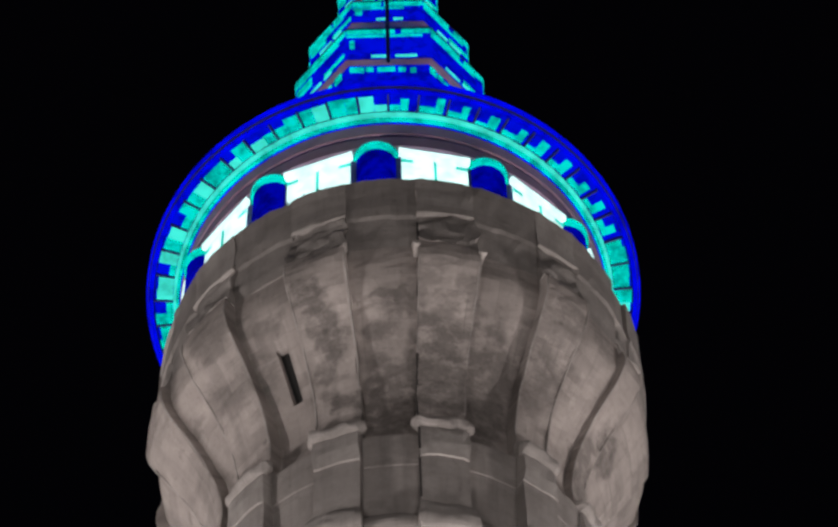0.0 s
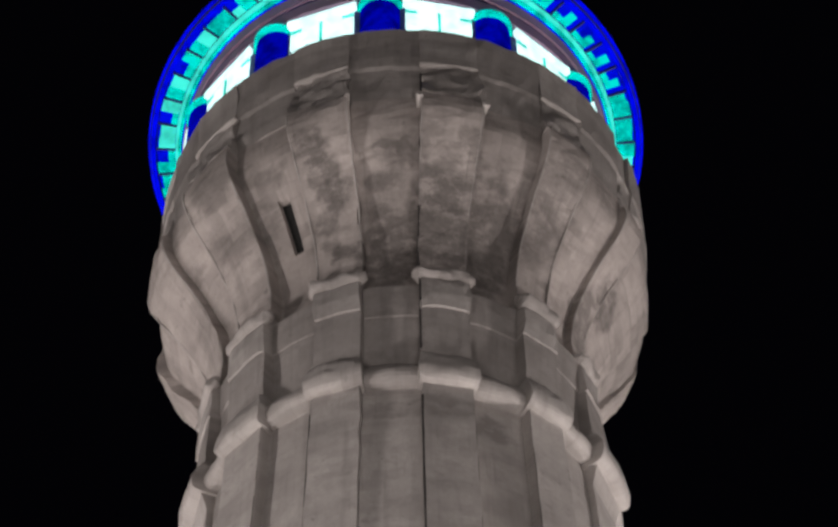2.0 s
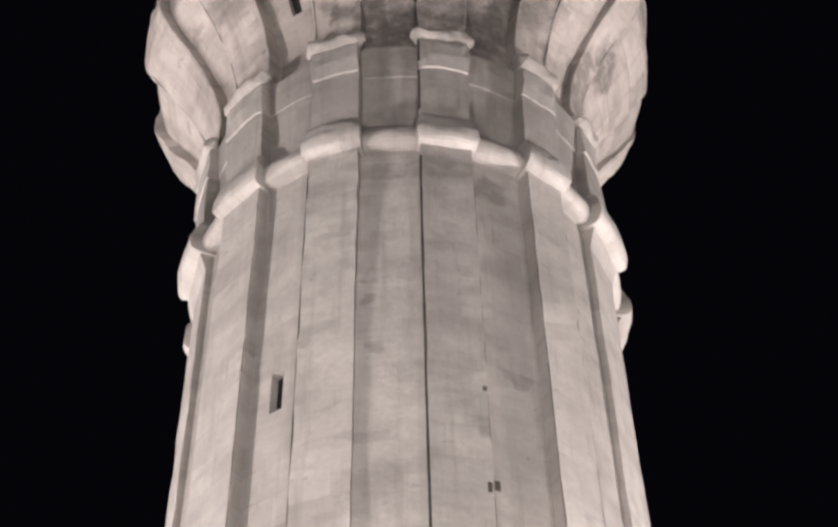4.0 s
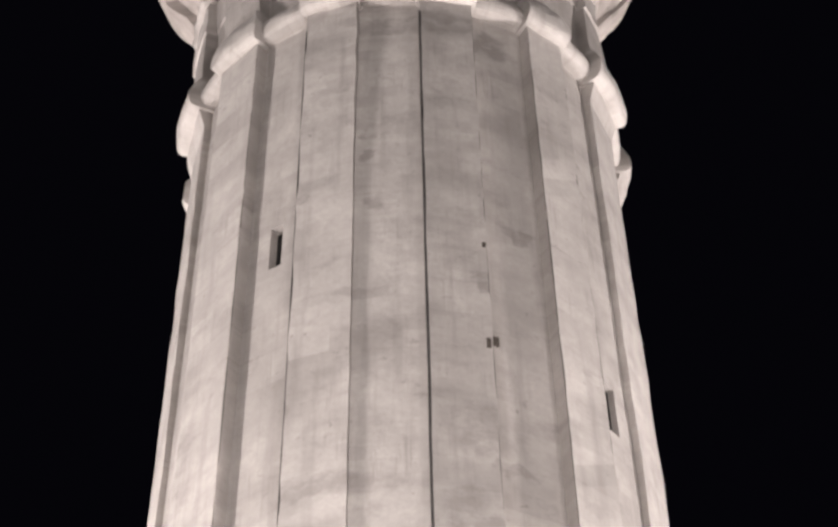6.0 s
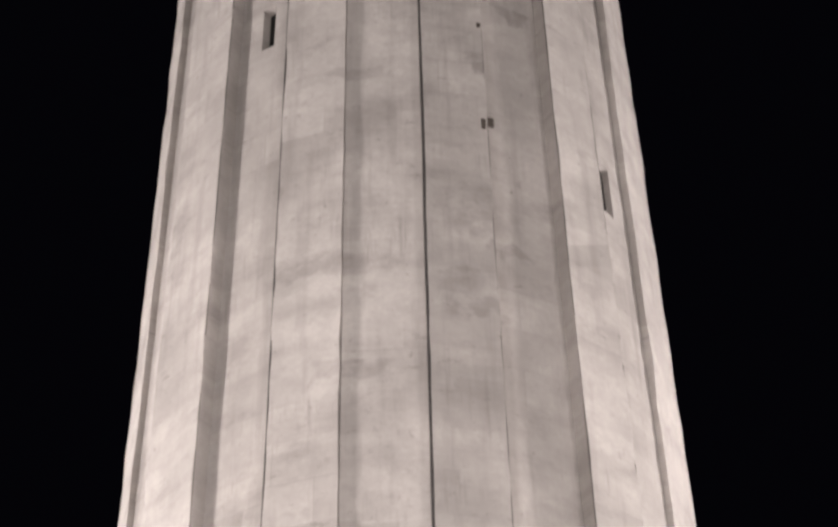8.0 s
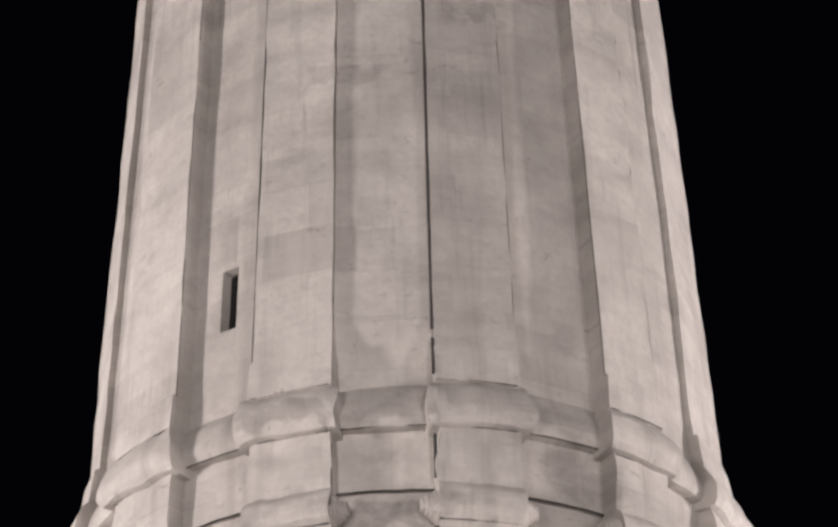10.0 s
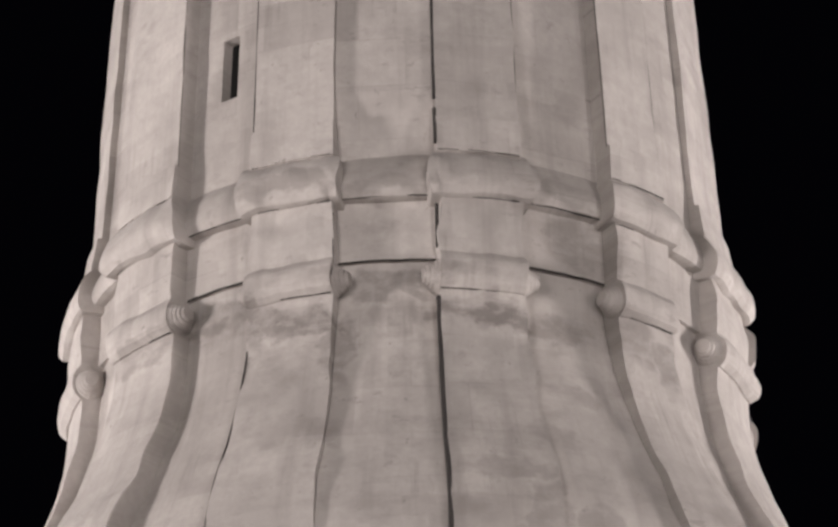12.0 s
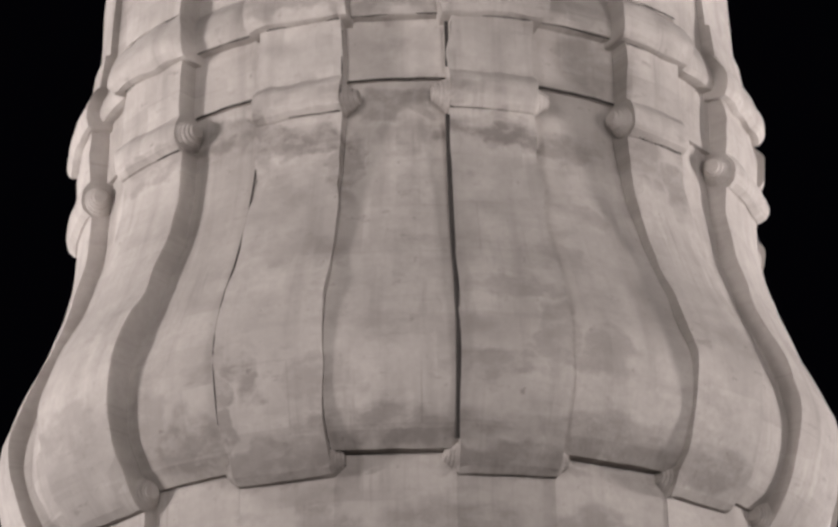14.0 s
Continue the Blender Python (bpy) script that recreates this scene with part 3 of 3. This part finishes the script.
part("core", ring([(6.0, 60), (6.9, 60), (6.9, 89.3), (6.0, 89.3)], 48), HOLE, tower)

# ---- the lit gallery under its brim ----
gallery = thing("observation_gallery", "round glazed gallery with a wide brim, lit blue and teal", "gallery")
gallery.location.x = -0.2
part("gallery_floor", ring([(6.0, 89.2), (10.2, 89.2), (10.2, 89.45), (6.0, 89.45)], 72), CONCRETE, gallery)
part("wall", ring([(9.2, 89.45), (9.5, 89.45), (9.5, 93.95), (9.2, 93.95)], 96), BLUE_PAINT, gallery)
brim = part("brim", ring([(6.0, 97.0), (9.8, 96.35), (10.05, 96.48), (10.1, 96.62), (10.96, 96.72), (10.98, 96.5), (11.1, 96.42), (11.25, 96.62), (11.27, 97.0), (11.15, 97.3), (6.0, 98.2)], 144), BLUE_PAINT, gallery)
part("edge_light", ring([(10.99, 96.42), (11.1, 96.34), (11.2, 96.46), (11.12, 96.5), (11.0, 96.5)], 144), GLOW_EDGE, brim, "dim blue light strip")
part("edge_light", ring([(11.27, 96.62), (11.33, 96.66), (11.33, 97.0), (11.27, 97.0)], 144), GLOW_EDGE, brim, "dim blue light strip")
part("soffit_ring", ring([(9.5, 93.95), (9.74, 93.95), (9.7, 94.85), (9.5, 94.85)], 120), SOFFIT, gallery, "brown plastered soffit, tint of the blue light in its colour")
part("shadow_gap", ring([(9.45, 94.85), (9.62, 94.85), (9.62, 95.15), (9.45, 95.15)], 120), BLUE_PAINT, gallery)
part("soffit_ring", ring([(9.45, 95.15), (9.72, 95.15), (9.74, 95.95), (9.45, 95.95)], 120), SOFFIT, gallery, "brown plastered soffit, tint of the blue light in its colour")
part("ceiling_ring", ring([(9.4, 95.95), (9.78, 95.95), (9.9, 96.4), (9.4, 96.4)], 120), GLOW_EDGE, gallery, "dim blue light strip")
part("light_trough", ring([(9.8, 96.02), (9.92, 96.06), (9.96, 96.3), (9.82, 96.3)], 144), GLOW_TEAL, brim, "teal light trough")
part("light_trough", ring([(9.96, 96.2), (10.06, 96.24), (10.08, 96.44), (9.96, 96.44)], 144), GLOW_MINT, brim, "teal light trough")

rng = random.Random(5)
for k in range(12):
    mid = FIRST + 30 * k
    window = part("window", block(9.5, 9.72, 89.5, 89.9, mid - 9.0, mid + 9.0), BLUE_PAINT, gallery, "brightly lit gallery window")
    for a, b in ((-8.5, -0.35), (0.35, 8.5)):
        part("pane", block(9.62, 9.68, 89.9, 93.1, mid + a, mid + b), GLOW_WHITE, window)
    # mullion and transom are no lamps; the light on them is emission
    part("mullion", block(9.6, 9.74, 89.9, 92.7, mid - 0.35, mid + 0.35), GLOW_MINT, window)
    part("transom", block(9.6, 9.72, 92.6, 92.85, mid - 8.5, mid + 8.5), GLOW_MINT, window)
    part("lintel_light", block(9.6, 9.84, 93.2, 93.62, mid - 9.1, mid + 9.1), GLOW_WHITE, window, "white light strip")
    for i in range(5):
        a = mid - 8 + 4 * i + rng.uniform(-1, 1)
        part("railing_post", block(9.8, 9.86, 89.5, 90.4 + rng.uniform(-0.2, 0.6), a, a + 0.35), BLUE_PAINT, window)
    a = mid + 15
    # the pier glows itself in place of the blue light falling on it
    pier = part("window_pier", spindle(at(9.08, 89.45, a), at(9.08, 93.25, a), [(0, 0.74), (0.08, 0.78), (0.1, 0.74), (1, 0.74)], 24), GLOW_PIER, gallery, "round pier, its blue light put in as glow")
    part("pier_lamp", spindle(at(9.08, 93.25, a), at(9.08, 93.8, a), [(0, 0.7), (0.12, 0.84), (0.85, 0.84), (1, 0.7)], 24), GLOW_TEAL, pier, "teal lamp")
for k in range(50):
    a = 7.2 * k
    dim_side = abs((a - 34 + 180) % 360 - 180) < 36
    part("fin", block(10.1, 10.95, 96.42, 96.66, a - 0.22, a + 0.22), BLUE_PAINT, brim)
    # the back glows blue in place of light cast on it
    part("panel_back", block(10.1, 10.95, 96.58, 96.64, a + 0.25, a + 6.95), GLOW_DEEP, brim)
    if dim_side:
        # a lit strip along the inner edge, with one taller lit pane
        split = rng.uniform(2.6, 4.2)
        part("light_panel", block(10.1, rng.uniform(10.22, 10.4), 96.5, 96.56, a + 0.35, a + split), GLOW_TEAL, brim, "glowing light panel")
        part("light_panel", block(10.12, rng.uniform(10.6, 10.86), 96.5, 96.56, a + split + 0.15, a + split + rng.uniform(1.6, 2.6)), GLOW_TEAL, brim, "glowing light panel")
    else:
        split = rng.uniform(2.8, 4.4)
        for b, c in ((0.35, split), (split + 0.12, 6.85)):
            dark = rng.random() < 0.16
            part("light_panel", block(10.1, rng.uniform(10.35, 10.55) if dark else rng.uniform(10.78, 10.93), 96.5, 96.56, a + b, a + c), GLOW_MINT if rng.random() < 0.3 else GLOW_TEAL, brim, "glowing light panel")

# ---- the many-sided crown ----
crown = thing("crown", "stepped many-sided crown outlined in blue and teal lights, on the brim", "crown")
crown.location.x = -0.16
CORNERS = (-25, 25, 71, 116, 155, 205, 244, 289)


def prism(profile):
    """A closed profile (radius, height) carried round the crown's corners."""
    bm = bmesh.new()
    lines = [[bm.verts.new(at(r, z, a)) for r, z in profile] for a in CORNERS]
    for one, two in zip(lines, lines[1:] + lines[:1]):
        for j in range(len(profile)):
            n = (j + 1) % len(profile)
            bm.faces.new((one[j], two[j], two[n], one[n]))
    return bm


def on_side(r, z, side, s):
    """A point on one side of the crown, s from 0 to 1 along it."""
    return at(r, z, CORNERS[side % 8]).lerp(at(r, z, CORNERS[(side + 1) % 8]), s)


def side_bar(r, z, side, s0, s1, high, thick, name, mat, parent):
    a, b = on_side(r, z, side, s0), on_side(r, z, side, s1)
    out = Vector(((a + b).x, (a + b).y, 0)).normalized() * thick
    up = Vector((0, 0, high))
    return part(name, box([a - out, a + out, b + out, b - out, a - out + up, a + out + up, b + out + up, b - out + up]), mat, parent)


for low, high, r, foot in ((112.72, 116.2, 5.13, 97.2), (118.4, 120.9, 4.45, 116.0), (125.6, 128.4, 2.9, 120.2)):
    wall = r - 0.34
    # wall and parapet emit the blue that lamps would cast on them
    tier = part("tier", prism([(wall - 1.2, foot), (wall, foot), (wall, low), (wall - 1.2, low)]), GLOW_DEEP, crown, "wall of a crown tier, its blue light put in as glow")
    part("soffit", prism([(wall - 0.1, low - 0.1), (r - 0.03, low), (r - 0.03, low + 0.12), (wall - 0.1, low + 0.12)]), SOFFIT, tier, "brown plastered soffit, tint of the blue light in its colour")
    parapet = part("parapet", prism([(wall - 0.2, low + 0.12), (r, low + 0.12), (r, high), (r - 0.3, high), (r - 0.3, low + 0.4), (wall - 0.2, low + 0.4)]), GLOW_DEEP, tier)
    part("coping", prism([(r - 0.34, high), (r + 0.05, high), (r + 0.05, high + 0.14), (r - 0.34, high + 0.14)]), BLUE_PAINT, parapet)
    tall = high - low
    for side in range(8):
        # two lines under the coping, broken here and there
        gap = rng.uniform(0.4, 0.6)
        side_bar(r + 0.04, high - 0.55, side, 0.01, gap, 0.32, 0.04, "light_strip", GLOW_TEAL, tier)
        side_bar(r + 0.04, high - 0.55, side, gap + rng.uniform(0.02, 0.14), 0.99, 0.32, 0.04, "light_strip", GLOW_TEAL, tier)
        side_bar(r + 0.03, high - 0.9, side, 0.01, rng.uniform(0.7, 0.97), 0.12, 0.03, "light_strip", GLOW_TEAL, tier)
        # a short pane by each corner, and thin lines at the foot of the parapet
        if side != 1:
            side_bar(r + 0.03, low + tall * 0.36, side, 0.05, rng.uniform(0.1, 0.16) if side == 0 else rng.uniform(0.25, 0.4), tall * 0.2, 0.03, "light_strip", GLOW_TEAL, tier)
        if side:
            side_bar(r + 0.03, low + 0.5, side, rng.uniform(0.5, 0.6), 0.97, 0.24, 0.03, "light_strip", GLOW_TEAL, tier)
        side_bar(r + 0.03, low + 0.22, side, rng.uniform(0.25, 0.35), 0.52, 0.16, 0.03, "light_strip", GLOW_MINT, tier)
        side_bar(r + 0.03, low + 0.22, side, 0.58, rng.uniform(0.68, 0.85), 0.16, 0.03, "light_strip", GLOW_MINT, tier)
        # a broken row of lit patches on the wall under the soffit
        x = 0.02
        while x < 0.9:
            w = rng.uniform(0.06, 0.24)
            side_bar(wall + 0.04, low - rng.uniform(0.75, 1.0), side, x, min(x + w, 0.98), rng.uniform(0.2, 0.6), 0.04, "light_strip", GLOW_TEAL, tier)
            x += w + rng.uniform(0.02, 0.1)
part("roof", prism([(0.02, 128.4), (2.6, 128.4), (1.6, 130.2), (0.02, 132)]), BLUE_PAINT, crown)
run_line("mast_cable", [at(r, z, -0.3) for r, z in ((4.78, 112.2), (4.78, 116.4), (4.2, 118.0), (4.16, 121.1), (3.0, 125.0), (2.75, 128.2))], 0.085, BLUE_PAINT, crown, "dark cable hanging in front of the crown")
